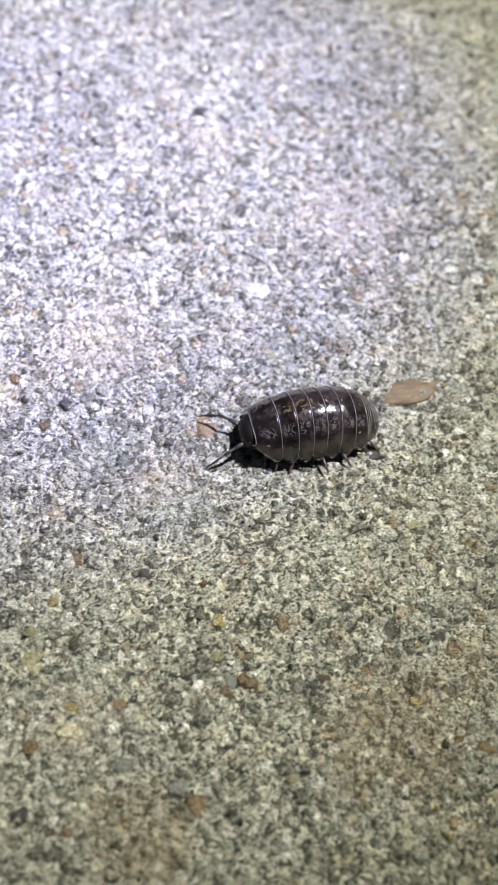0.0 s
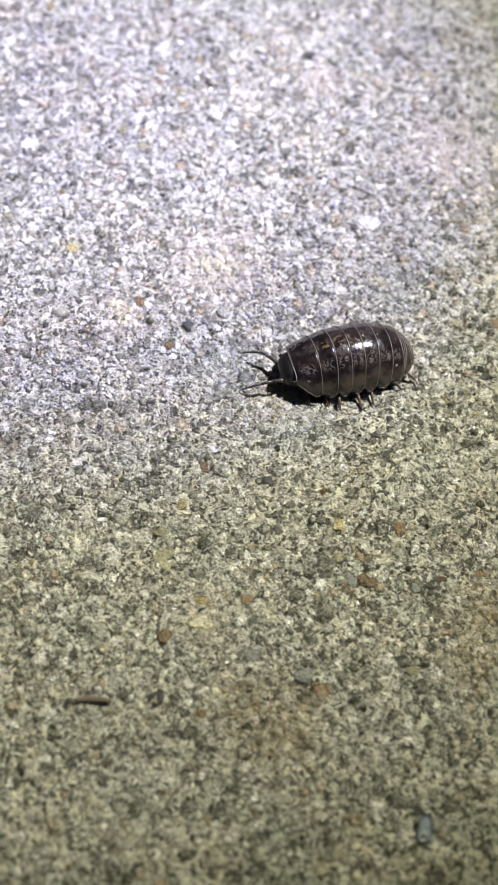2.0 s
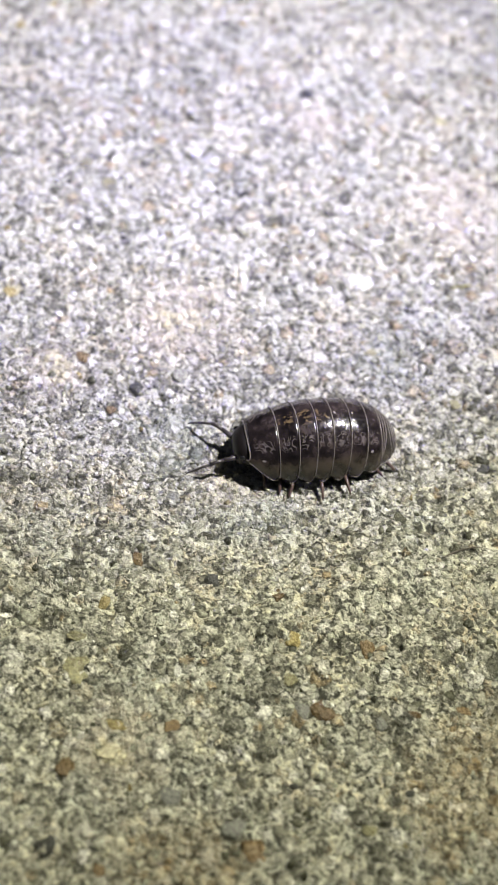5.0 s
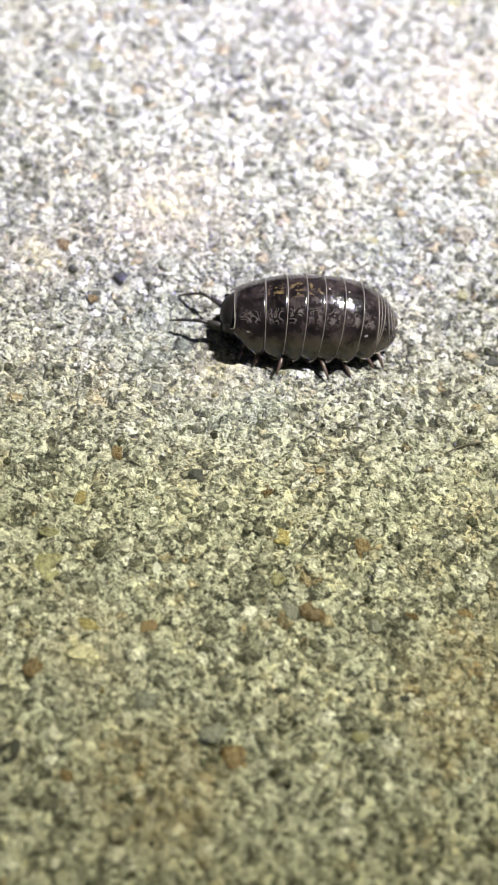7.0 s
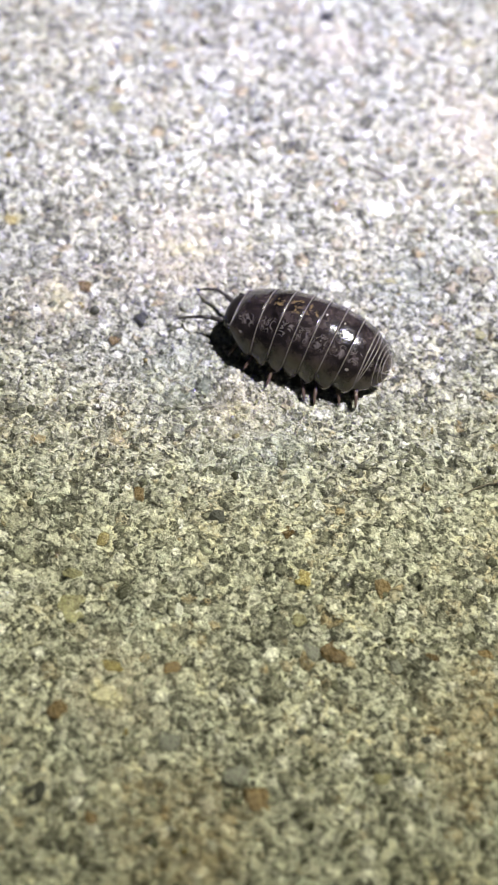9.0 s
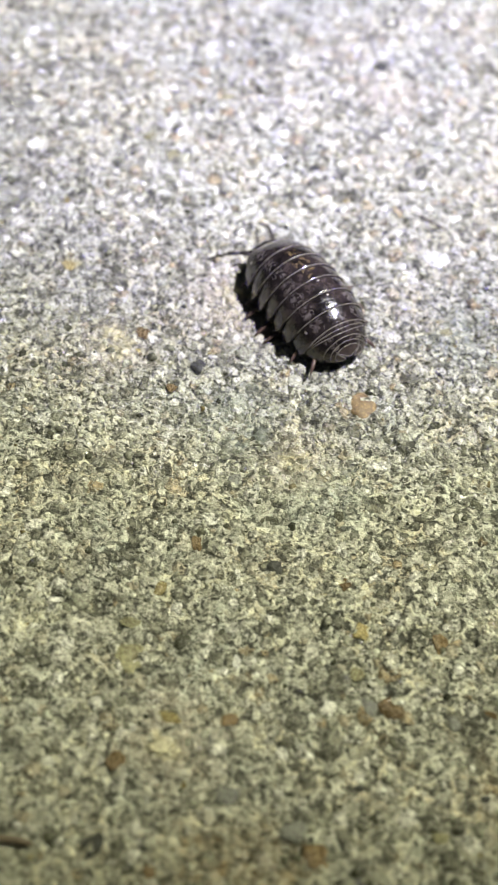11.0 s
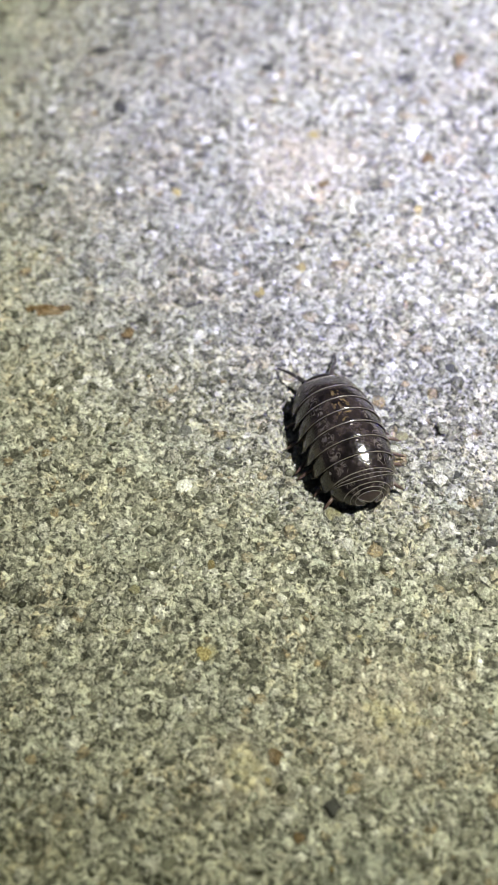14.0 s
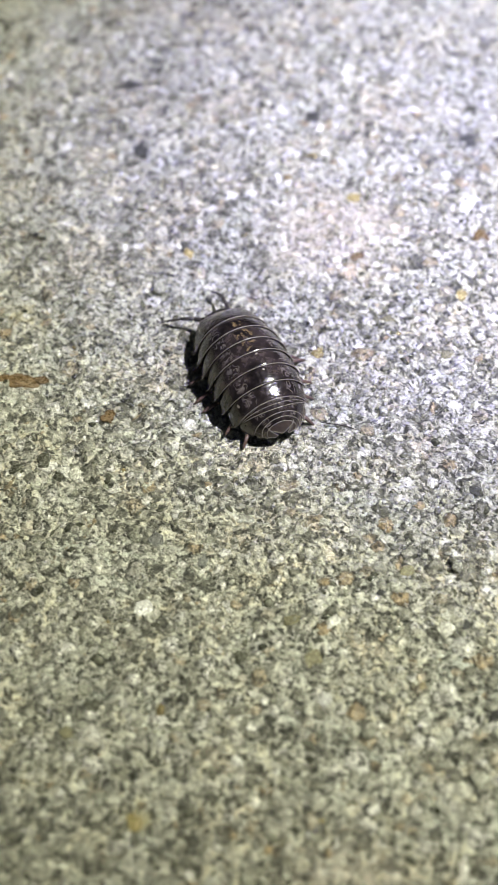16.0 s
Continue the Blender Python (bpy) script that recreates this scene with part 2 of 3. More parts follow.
def grain_material(name, joined, stops, rough=0.35):
    m, nodes, links, bsdf = material(name)
    pick = nodes.new("ShaderNodeNewGeometry").outputs["Random Per Island"] if joined else nodes.new("ShaderNodeObjectInfo").outputs["Random"]
    col = ramp(nodes, links, pick, stops)
    n = node(nodes, "ShaderNodeTexNoise", Scale=3500.0 if joined else 2.4, Detail=6.0, Roughness=0.75)
    links.new(nodes.new("ShaderNodeTexCoord").outputs["Object"], n.inputs["Vector"])
    col = mix(nodes, links, 0.85, col, ramp(nodes, links, n.outputs["Fac"], [(0.36, (0.28, 0.27, 0.25)), (0.48, (0.8, 0.8, 0.8)), (0.56, (1.25, 1.3, 1.2)), (0.66, (2.0, 2.1, 2.1))]), "MULTIPLY")
    links.new(col, bsdf.inputs["Base Color"])
    links.new(ramp(nodes, links, n.outputs["Fac"], [(0.4, (rough * 0.5,) * 3), (0.6, (rough * 1.5,) * 3)]), bsdf.inputs["Roughness"])
    bump = node(nodes, "ShaderNodeBump", Strength=0.8, Distance=0.00012)
    links.new(n.outputs["Fac"], bump.inputs["Height"])
    links.new(bump.outputs[0], bsdf.inputs["Normal"])
    return m


GREYS = [(0.0, (0.035, 0.035, 0.026)), (0.20, (0.085, 0.084, 0.064)), (0.38, (0.19, 0.188, 0.155)), (0.75, (0.33, 0.328, 0.28)), (0.90, (0.44, 0.43, 0.38)), (0.980, (0.54, 0.53, 0.50)), (0.985, (0.15, 0.12, 0.06)), (1.0, (0.22, 0.18, 0.09))]
CONCRETE = concrete_material()
SAND = grain_material("sand_grains", True, GREYS, 0.16)
SAND_PIECE = grain_material("sand_grain", False, GREYS, 0.24)


def stone_material(name, colour, rough=0.4):
    dark = tuple(c * 0.6 for c in colour)
    return grain_material(name, False, [(0.0, dark), (1.0, colour)], rough)


STONES = {
    "white": stone_material("white_quartz", (0.56, 0.55, 0.53), 0.5),
    "amber": stone_material("amber_quartz", (0.15, 0.102, 0.050), 0.3),
    "brown": stone_material("brown_ironstone", (0.115, 0.074, 0.032), 0.3),
    "yellow": stone_material("yellow_quartz", (0.30, 0.245, 0.11), 0.25),
    "tan": stone_material("tan_sandstone", (0.19, 0.132, 0.072), 0.6),
    "dark": stone_material("dark_basalt", (0.038, 0.038, 0.036), 0.5),
    "olive": stone_material("olive_stone", (0.21, 0.195, 0.115), 0.4),
    "grey": stone_material("grey_stone", (0.16, 0.16, 0.15), 0.45),
    "cream": stone_material("cream_lime", (0.46, 0.42, 0.31), 0.7),
}


def shell_material(name, gold):
    m, nodes, links, bsdf = material(name)
    tc = nodes.new("ShaderNodeTexCoord")
    mp = node(nodes, "ShaderNodeMapping", Scale=(1000, 1000, 1000))
    links.new(tc.outputs["Object"], mp.inputs[0])
    uv = nodes.new("ShaderNodeSeparateXYZ")
    links.new(tc.outputs["UV"], uv.inputs[0])
    across = maths(nodes, links, "MULTIPLY_ADD", uv.outputs[1], 2.0)
    across.node.inputs[2].default_value = -1.0
    side = maths(nodes, links, "ABSOLUTE", across)
    fine = node(nodes, "ShaderNodeTexNoise", Scale=3.0, Detail=5.0, Roughness=0.65)
    links.new(mp.outputs[0], fine.inputs["Vector"])
    cloud = node(nodes, "ShaderNodeTexNoise", Scale=0.8, Detail=3.0, Roughness=0.6)
    links.new(mp.outputs[0], cloud.inputs["Vector"])
    base = ramp(nodes, links, cloud.outputs["Fac"], [(0.38, (0.0055, 0.0042, 0.0041)), (0.50, (0.015, 0.0115, 0.0112)), (0.62, (0.030, 0.0232, 0.0222))])
    base = mix(nodes, links, 0.5, base, ramp(nodes, links, fine.outputs["Fac"], [(0.40, (0.3, 0.3, 0.3)), (0.60, (1.9, 1.85, 1.8))]), "MULTIPLY")
    # pale squiggles in a band on each flank
    squig = node(nodes, "ShaderNodeTexNoise", Scale=1.25, Detail=1.0, Roughness=0.4, Distortion=1.3)
    links.new(mp.outputs[0], squig.inputs["Vector"])
    line = ramp(nodes, links, squig.outputs["Fac"], [(0.37, (0, 0, 0)), (0.42, (1, 1, 1)), (0.47, (0, 0, 0)), (0.54, (0, 0, 0)), (0.59, (1, 1, 1)), (0.64, (0, 0, 0))])
    band = ramp(nodes, links, side, [(0.26, (0, 0, 0)), (0.31, (1, 1, 1)), (0.45, (1, 1, 1)), (0.51, (0, 0, 0))])
    along = ramp(nodes, links, uv.outputs[0], [(0.14, (0, 0, 0)), (0.28, (1, 1, 1)), (0.74, (1, 1, 1)), (0.88, (0, 0, 0))])
    f = maths(nodes, links, "MULTIPLY", maths(nodes, links, "MULTIPLY", line, band), along)
    base = mix(nodes, links, maths(nodes, links, "MULTIPLY", f, 0.66), base, (0.17, 0.150, 0.142))
    # golden flecks on both sides of the midline
    if gold:
        fleck = ramp(nodes, links, fine.outputs["Fac"], [(0.50, (0, 0, 0)), (0.57, (1, 1, 1))])
        stripe = ramp(nodes, links, side, [(0.0, (0.3, 0.3, 0.3)), (0.04, (1, 1, 1)), (0.08, (1, 1, 1)), (0.14, (0, 0, 0))])
        g = maths(nodes, links, "MULTIPLY", maths(nodes, links, "MULTIPLY", fleck, stripe), along)
        base = mix(nodes, links, maths(nodes, links, "MULTIPLY", g, 0.6), base, (0.19, 0.135, 0.062))
    # paler, olive-brown side lappets
    lap = ramp(nodes, links, side, [(0.58, (0, 0, 0)), (0.70, (1, 1, 1))])
    patch = ramp(nodes, links, cloud.outputs["Fac"], [(0.40, (0.25, 0.25, 0.25)), (0.58, (1, 1, 1))])
    base = mix(nodes, links, maths(nodes, links, "MULTIPLY", maths(nodes, links, "MULTIPLY", lap, patch), 0.8, True), base, mix(nodes, links, fine.outputs["Fac"], (0.078, 0.062, 0.038), (0.066, 0.052, 0.046)))
    links.new(base, bsdf.inputs["Base Color"])
    links.new(ramp(nodes, links, fine.outputs["Fac"], [(0.38, (0.12, 0.12, 0.12)), (0.62, (0.23, 0.23, 0.23))]), bsdf.inputs["Roughness"])
    bsdf.inputs["Specular IOR Level"].default_value = 0.75
    # fine wrinkles across each plate, which draw the highlights out along the body
    across_mm = node(nodes, "ShaderNodeMapping", Scale=(2600, 1100, 1100))
    links.new(tc.outputs["Object"], across_mm.inputs[0])
    wrinkle = node(nodes, "ShaderNodeTexNoise", Scale=1.0, Detail=3.0, Roughness=0.6)
    links.new(across_mm.outputs[0], wrinkle.inputs["Vector"])
    bump = node(nodes, "ShaderNodeBump", Strength=0.34, Distance=0.00006)
    links.new(maths(nodes, links, "ADD", maths(nodes, links, "MULTIPLY", wrinkle.outputs["Fac"], 1.6), maths(nodes, links, "MULTIPLY", cloud.outputs["Fac"], 2.4)), bump.inputs["Height"])
    links.new(bump.outputs[0], bsdf.inputs["Normal"])
    return m


def plain_material(name, colour, rough, spec=0.5):
    m, nodes, links, bsdf = material(name)
    n = node(nodes, "ShaderNodeTexNoise", Scale=2500.0, Detail=3.0)
    links.new(nodes.new("ShaderNodeTexCoord").outputs["Object"], n.inputs["Vector"])
    links.new(mix(nodes, links, 0.6, colour, ramp(nodes, links, n.outputs["Fac"], [(0.3, (0.5, 0.5, 0.5)), (0.7, (1.4, 1.4, 1.4))]), "MULTIPLY"), bsdf.inputs["Base Color"])
    bsdf.inputs["Roughness"].default_value = rough
    bsdf.inputs["Specular IOR Level"].default_value = spec
    return m


SHELL = shell_material("mottled_dark_cuticle", False)
SHELL_GOLD = shell_material("gold_flecked_cuticle", True)
TAIL = plain_material("brown_tail_shield", (0.034, 0.026, 0.023), 0.25)
HEAD = plain_material("dark_head", (0.007, 0.0055, 0.005), 0.45, 0.3)
RIM = plain_material("pale_rim", (0.14, 0.124, 0.108), 0.4)
PALE = plain_material("pale_spot", (0.22, 0.20, 0.18), 0.35)
LIMB = plain_material("brown_limb", (0.075, 0.048, 0.040), 0.4)
JOINT = plain_material("pale_joint", (0.14, 0.105, 0.09), 0.45)
FEELER = plain_material("black_feeler", (0.035, 0.03, 0.028), 0.4)
EYE = plain_material("black_eye", (0.008, 0.008, 0.008), 0.15)
STRAW = plain_material("dry_stem", (0.10, 0.085, 0.07), 0.8)
BARK = plain_material("dark_bark", (0.11, 0.085, 0.06), 0.7)
MICA = plain_material("pale_blue_mica", (0.42, 0.47, 0.58), 0.15, 0.8)
GREEN = plain_material("green_stem", (0.20, 0.19, 0.07), 0.8)


# ---- helpers for meshes ----
def value_noise(x, y, scale, seed):
    rng = np.random.RandomState(seed)
    table = rng.rand(256, 256)
    a, b = x / scale, y / scale
    i, j = np.floor(a).astype(int), np.floor(b).astype(int)
    u, v = a - i, b - j
    u, v = u * u * (3 - 2 * u), v * v * (3 - 2 * v)
    g = lambda p, q: table[p % 256, q % 256]
    return (g(i, j) * (1 - u) + g(i + 1, j) * u) * (1 - v) + (g(i, j + 1) * (1 - u) + g(i + 1, j + 1) * u) * v


def relief(x, y):
    """Height of the slab's surface in metres, near the walk of the woodlouse."""
    h = 0.00024 * (value_noise(x, y, 0.0045, 1) - 0.5) + 0.00038 * (value_noise(x, y, 0.0014, 2) - 0.5) + 0.00040 * (value_noise(x, y, 0.0007, 3) - 0.5)
    pit = np.clip(0.27 - value_noise(x, y, 0.0009, 4), 0, 1) * 0.0022
    return h - pit


def mesh_object(name, verts, faces, mat, parent=None, smooth=True):
    me = bpy.data.meshes.new(name)
    me.from_pydata(verts, [], faces)
    me.materials.append(mat)
    if smooth:
        me.polygons.foreach_set("use_smooth", [True] * len(me.polygons))
    ob = new(name, me)
    ob.parent = parent
    return ob


def part(name, bm, mat, parent, label=""):
    me = bpy.data.meshes.new(name)
    for f in bm.faces:
        f.smooth = True
    bm.to_mesh(me)
    bm.free()
    me.materials.append(mat)
    ob = new(name, me)
    ob.parent = parent
    return tagged(ob, label)


# ---- the ground: one sheet of concrete ----
def axis(low, high, step, far):
    mid = list(np.arange(low, high, step))
    out, d = [], step
    x = mid[-1]
    while x < far:
        d *= 1.6
        x += d
        out.append(x)
    back, d, x = [], step, mid[0]
    while x > -far:
        d *= 1.6
        x -= d
        back.append(x)
    return np.array(back[::-1] + mid + out)


def build_ground():
    xs, ys = axis(-0.066, 0.046, 0.00024, 40.0), axis(-0.034, 0.118, 0.00024, 40.0)
    gx, gy = np.meshgrid(xs, ys)
    near = (gx > -0.07) & (gx < 0.05) & (gy > -0.038) & (gy < 0.122)
    gz = np.where(near, relief(gx, gy), 0.0)
    verts = np.stack([gx.ravel(), gy.ravel(), gz.ravel()], 1)
    w, h = len(xs), len(ys)
    idx = np.arange(w * h).reshape(h, w)
    quads = np.stack([idx[:-1, :-1], idx[:-1, 1:], idx[1:, 1:], idx[1:, :-1]], -1).reshape(-1, 4)
    me = bpy.data.meshes.new("ground")
    me.vertices.add(len(verts))
    me.vertices.foreach_set("co", verts.ravel())
    me.loops.add(quads.size)
    me.loops.foreach_set("vertex_index", quads.ravel())
    me.polygons.add(len(quads))
    me.polygons.foreach_set("loop_start", np.arange(0, quads.size, 4))
    me.polygons.foreach_set("use_smooth", np.ones(len(quads), dtype=bool))
    me.update()
    me.validate()
    me.materials.append(CONCRETE)
    return tagged(new("ground", me), "rough weathered grey concrete slab with exposed sand", "ground", kind="structure")


ground = build_ground()


# ---- the hand torch: a bulb deep in a black tube gives the cool beam, the rim of its mouth the warm spill ----
def glow_material(name, colour, strength):
    m, nodes, links, bsdf = material(name)
    bsdf.inputs["Base Color"].default_value = (*colour, 1)
    bsdf.inputs["Emission Color"].default_value = (*colour, 1)
    bsdf.inputs["Emission Strength"].default_value = strength
    return m


BEAM, GLOW, SPILL = 114000.0, 97000.0, 5700.0


def ring_mesh(name, rows, mat, parent, label="", sides=48):
    """A turned shape: rows of (radius, z) from mouth to back."""
    verts = [(r * math.cos(2 * math.pi * k / sides), r * math.sin(2 * math.pi * k / sides), z) for r, z in rows for k in range(sides)]
    faces = [(i * sides + k, i * sides + (k + 1) % sides, (i + 1) * sides + (k + 1) % sides, (i + 1) * sides + k) for i in range(len(rows) - 1) for k in range(sides)]
    if rows[-1][0] < 0.0003 or rows[-1][1] > 0.0302:
        faces.append(tuple((len(rows) - 1) * sides + k for k in range(sides)))
    ob = mesh_object(name, verts, faces, mat, parent, False)
    return tagged(ob, label)


def build_torch():
    torch = tagged(new("hand_torch"), "small black metal hand torch shining on the concrete", "torch")
    metal = plain_material("black_anodised_metal", (0.02, 0.02, 0.022), 0.5)
    ring_mesh("barrel", [(0.0031, 0.0), (0.0062, 0.0), (0.0066, 0.002), (0.0066, 0.016), (0.0056, 0.019), (0.0056, 0.062), (0.0050, 0.064), (0.0022, 0.0641)], metal, torch)
    ring_mesh("bore", [(0.0031, 0.0), (0.0031, 0.029), (0.0030, 0.0303), (0.0024, 0.0304)], metal, torch)
    ring_mesh("bulb", [(0.0012, 0.0280), (0.00002, 0.0280)], glow_material("cool_white_bulb", (0.13, 0.095, 1.0), BEAM), torch, "glowing cool white bulb")
    ring_mesh("phosphor_ring", [(0.00205, 0.0200), (0.0013, 0.0200)], glow_material("yellow_phosphor", (1.0, 0.94, 0.79), GLOW), torch, "yellow glowing phosphor round the bulb")
    ring_mesh("mouth_rim", [(0.0040, -0.0003), (0.0052, -0.0003)], glow_material("warm_glass_rim", (1.0, 0.93, 0.54), SPILL), torch, "warm glowing glass rim")
    return torch


# ---- the woodlouse ----
bug = tagged(new("woodlouse"), "glossy dark grey pill woodlouse walking on the concrete", "woodlouse")
bug.empty_display_size = 0.004
focus = new("focus_mark")
focus.parent = ground
cam.data.dof.focus_object = focus


def half_width(x):
    u = min(abs(x) / (0.5 * L), 1.0)
    return L * 0.258 * ((1 - u ** 2.6) ** 0.50 if x > 0 else (1 - u ** 2.9) ** (1 / 2.3))


def ridge(x):
    u = min(abs(x) / (0.5 * L), 1.0)
    return L * (0.10 + 0.262 * ((1 - u ** 2.3) ** 0.72 if x > 0 else (1 - u ** 2.3) ** 0.66))


def hem(x):
    s = min(max((x / L - 0.24) / 0.22, 0), 1)
    t = min(max((-x / L - 0.36) / 0.14, 0), 1)
    return L * (0.072 + 0.10 * s * s * (3 - 2 * s) + 0.012 * t)


def skin(x, a, lift=0.0):
    """A point on the body: x along it, a from -1 to 1 over its arch."""
    x = min(max(x, -0.4985 * L), 0.4985 * L)
    th = a * math.pi / 2
    w, z0 = half_width(x) * (1 + lift), hem(x)
    top = max(ridge(x) - z0, 0.004 * L) * (1 + lift)
    s, c = math.sin(th), math.cos(th)
    return (x, w * math.copysign(abs(s) ** 0.98, s), z0 + top * max(c, 0) ** 1.0)


# borders between the plates, from head to tail, as shares of the length: at the ridge, and how far the flanks reach forward there
BORDERS = [(0.085, 0.0), (0.250, 0.0), (0.368, 0.020), (0.474, 0.030), (0.574, 0.040), (0.681, 0.052), (0.785, 0.050), (0.872, 0.022),
           (0.892, 0.026), (0.911, 0.030), (0.931, -0.012), (0.949, -0.026), (0.965, -0.026)]
# the first two tail plates are narrow and tuck in under the last back plate
REACH = [1.0] * 7 + [0.80, 0.80, 1.0, 1.0, 1.0]


def border(k, a):
    """x of the border k at the place a over the arch."""
    share, lean = BORDERS[k]
    forward = 0.045 * abs(a) ** 5 - 0.015 * a * a if k == 0 else lean * a * a
    return (0.5 - share + forward) * L


def sheet(name, front, rear, wide, mat, trim=(0.0, 0.0), lap=0.0, flare=0.0, n=44, m=9, low=0.0, edges="all"):
    """A curved plate of the shell with thickness and a pale rolled rim; front and rear give x over the arch."""
    verts, faces, uvs = [], [], []
    for shell in (0, 1):
        for j in range(n + 1):
            b = -1 + 2 * j / n
            a = (wide[0] + wide[1]) / 2 + b * (wide[1] - wide[0]) / 2
            edge = max(0.0, (abs(b) - 0.85) / 0.15)
            cutback = 0.22 * edge ** 1.2 + 0.78 * (1 - math.sqrt(max(0.0, 1 - edge ** 2)))
            for i in range(m + 1):
                u = i / m
                uu = trim[0] * cutback + u * (1 - (trim[0] + trim[1]) * cutback)
                xf = front(a) + lap * (1 - abs(b) ** 6)
                x = xf + (rear(a) - xf) * uu
                lift = low - 0.016 + 0.018 * u ** 1.3 + 0.006 * math.sin(math.pi * u) + flare * (u - 0.3) * abs(a) ** 4 - (0.020 if shell else 0.0)
                verts.append(skin(x, a * 0.999, lift))
                uvs.append((u, (a + 1) / 2))
    base = (n + 1) * (m + 1)
    at = lambda s, j, i: s * base + j * (m + 1) + i
    for j in range(n):
        for i in range(m):
            faces.append((at(0, j, i), at(0, j, i + 1), at(0, j + 1, i + 1), at(0, j + 1, i)))
            faces.append((at(1, j, i), at(1, j + 1, i), at(1, j + 1, i + 1), at(1, j, i + 1)))
        for i in (0, m):
            q = (at(0, j, i), at(1, j, i), at(1, j + 1, i), at(0, j + 1, i))
            faces.append(q if i else q[::-1])
    for i in range(m):
        faces.append((at(0, 0, i), at(1, 0, i), at(1, 0, i + 1), at(0, 0, i + 1)))
        faces.append((at(0, n, i), at(0, n, i + 1), at(1, n, i + 1), at(1, n, i)))
    ob = mesh_object(name, verts, faces, mat, bug)
    layer = ob.data.uv_layers.new(name="uv")
    for loop in ob.data.loops:
        layer.data[loop.index].uv = uvs[loop.vertex_index]
    v = lambda j, i: Vector(verts[at(0, j, i)])
    path = [v(j, m) for j in range(n + 1)]
    if edges == "all":
        path = [v(0, i) for i in range(1, m)] + path + [v(n, i) for i in range(m - 1, 0, -1)]
    tube("rim", path, [(0.0026 if name.startswith("tail") else 0.0034) * L] * len(path), RIM, ob, 5)
    if edges == "all" and name == "neck_plate":
        tube("rim", [v(j, 0) for j in range(n + 1)], [0.0036 * L] * (n + 1), RIM, ob, 5)
    return ob


def plate(k):
    reach = REACH[k]
    tuck = border(7, reach)
    narrow = reach < 1
    rear = (lambda a: border(k + 1, 0) + (tuck - 0.004 * L * (k - 6) - border(k + 1, 0)) * (a / reach) ** 2) if narrow else (lambda a: border(k + 1, a))
    front = (lambda a: border(7, a) + 0.01 * L) if k in (7, 8, 9) else (lambda a: border(k, a))
    name = "neck_plate" if k == 0 else "back_plate" if k < 7 else "tail_plate"
    trim = (0.05, 0.22) if k == 0 else (0.26, 0.32) if k < 5 else (0.24, 0.28) if k < 7 else (0.0, 0.10)
    low = 0.0 if k < 7 else -0.012 * (k - 6) if narrow else -0.034 - 0.010 * (k - 9)
    return sheet(name, front, rear, (-reach, reach), SHELL_GOLD if k in (1, 2, 3) else SHELL, trim, 0.012 * L if k else 0.0, 0.085 if k < 7 else 0.02, low=low, edges="rear" if narrow else "all")


def tube(name, path, radii, mat, parent, sides=8, label=""):
    bm = bmesh.new()
    rings = []
    for k, p in enumerate(path):
        d = (path[min(k + 1, len(path) - 1)] - path[max(k - 1, 0)]).normalized()
        q = d.to_track_quat("Z", "Y")
        rings.append([bm.verts.new(p + q @ Vector((radii[k] * math.cos(2 * math.pi * s / sides), radii[k] * math.sin(2 * math.pi * s / sides), 0))) for s in range(sides)])
    for a, b in zip(rings, rings[1:]):
        for s in range(sides):
            bm.faces.new((a[s], a[(s + 1) % sides], b[(s + 1) % sides], b[s]))
    bm.faces.new(rings[0][::-1])
    bm.faces.new(rings[-1])
    return part(name, bm, mat, parent, label)


PLATES = [plate(k) for k in range(12)]


def blob(name, centre, size, mat, parent, rough=0.0, seed=1, label="", power=1.0):
    bm = bmesh.new()
    bmesh.ops.create_icosphere(bm, subdivisions=3, radius=1.0)
    for v in bm.verts:
        d = v.co.normalized()
        r = 1 + rough * noise.noise(d * 1.7 + Vector((seed, 0, 0)))
        q = Vector([math.copysign(abs(c) ** power, c) for c in d]) * r
        v.co = Vector(centre) + Vector((q.x * size[0], q.y * size[1], q.z * size[2]))
    return part(name, bm, mat, parent, label)


# the tail tip with a small limb plate on each side of it, the head and the eyes
sheet("tail_tip", lambda a: (0.5 - 0.955) * L, lambda a: (0.5 - 0.9985 + 0.02 * abs(a / 0.46) ** 3) * L, (-0.46, 0.46), TAIL, (0.0, 0.0), low=-0.075, n=16)
for s in (-1, 1):
    sheet("tail_limb", lambda a: (0.5 - 0.968) * L, lambda a: (0.5 - 0.9975) * L, (0.50, 0.93) if s > 0 else (-0.93, -0.50), TAIL, (0.0, 0.2), low=-0.085, n=10)
head = blob("head", (0.402 * L, 0, 0.132 * L), (0.090 * L, 0.138 * L, 0.084 * L), HEAD, bug, 0.03, 3, "blunt dark brown head", 0.92)
blob("face", (0.452 * L, 0, 0.118 * L), (0.038 * L, 0.110 * L, 0.062 * L), FEELER, head, 0, 1, "", 0.85)
for s in (-1, 1):
    blob("eye", (0.450 * L, s * 0.108 * L, 0.158 * L), (0.020 * L, 0.014 * L, 0.017 * L), EYE, head, label="black eye")
# the dark underside
blob("belly", (-0.02 * L, 0, 0.12 * L), (0.43 * L, 0.19 * L, 0.055 * L), FEELER, bug, 0.03, 5, "dark segmented belly")

# pale spots: at the middle of two back plates, and low on the flanks of the first and last ones
random.seed(7)


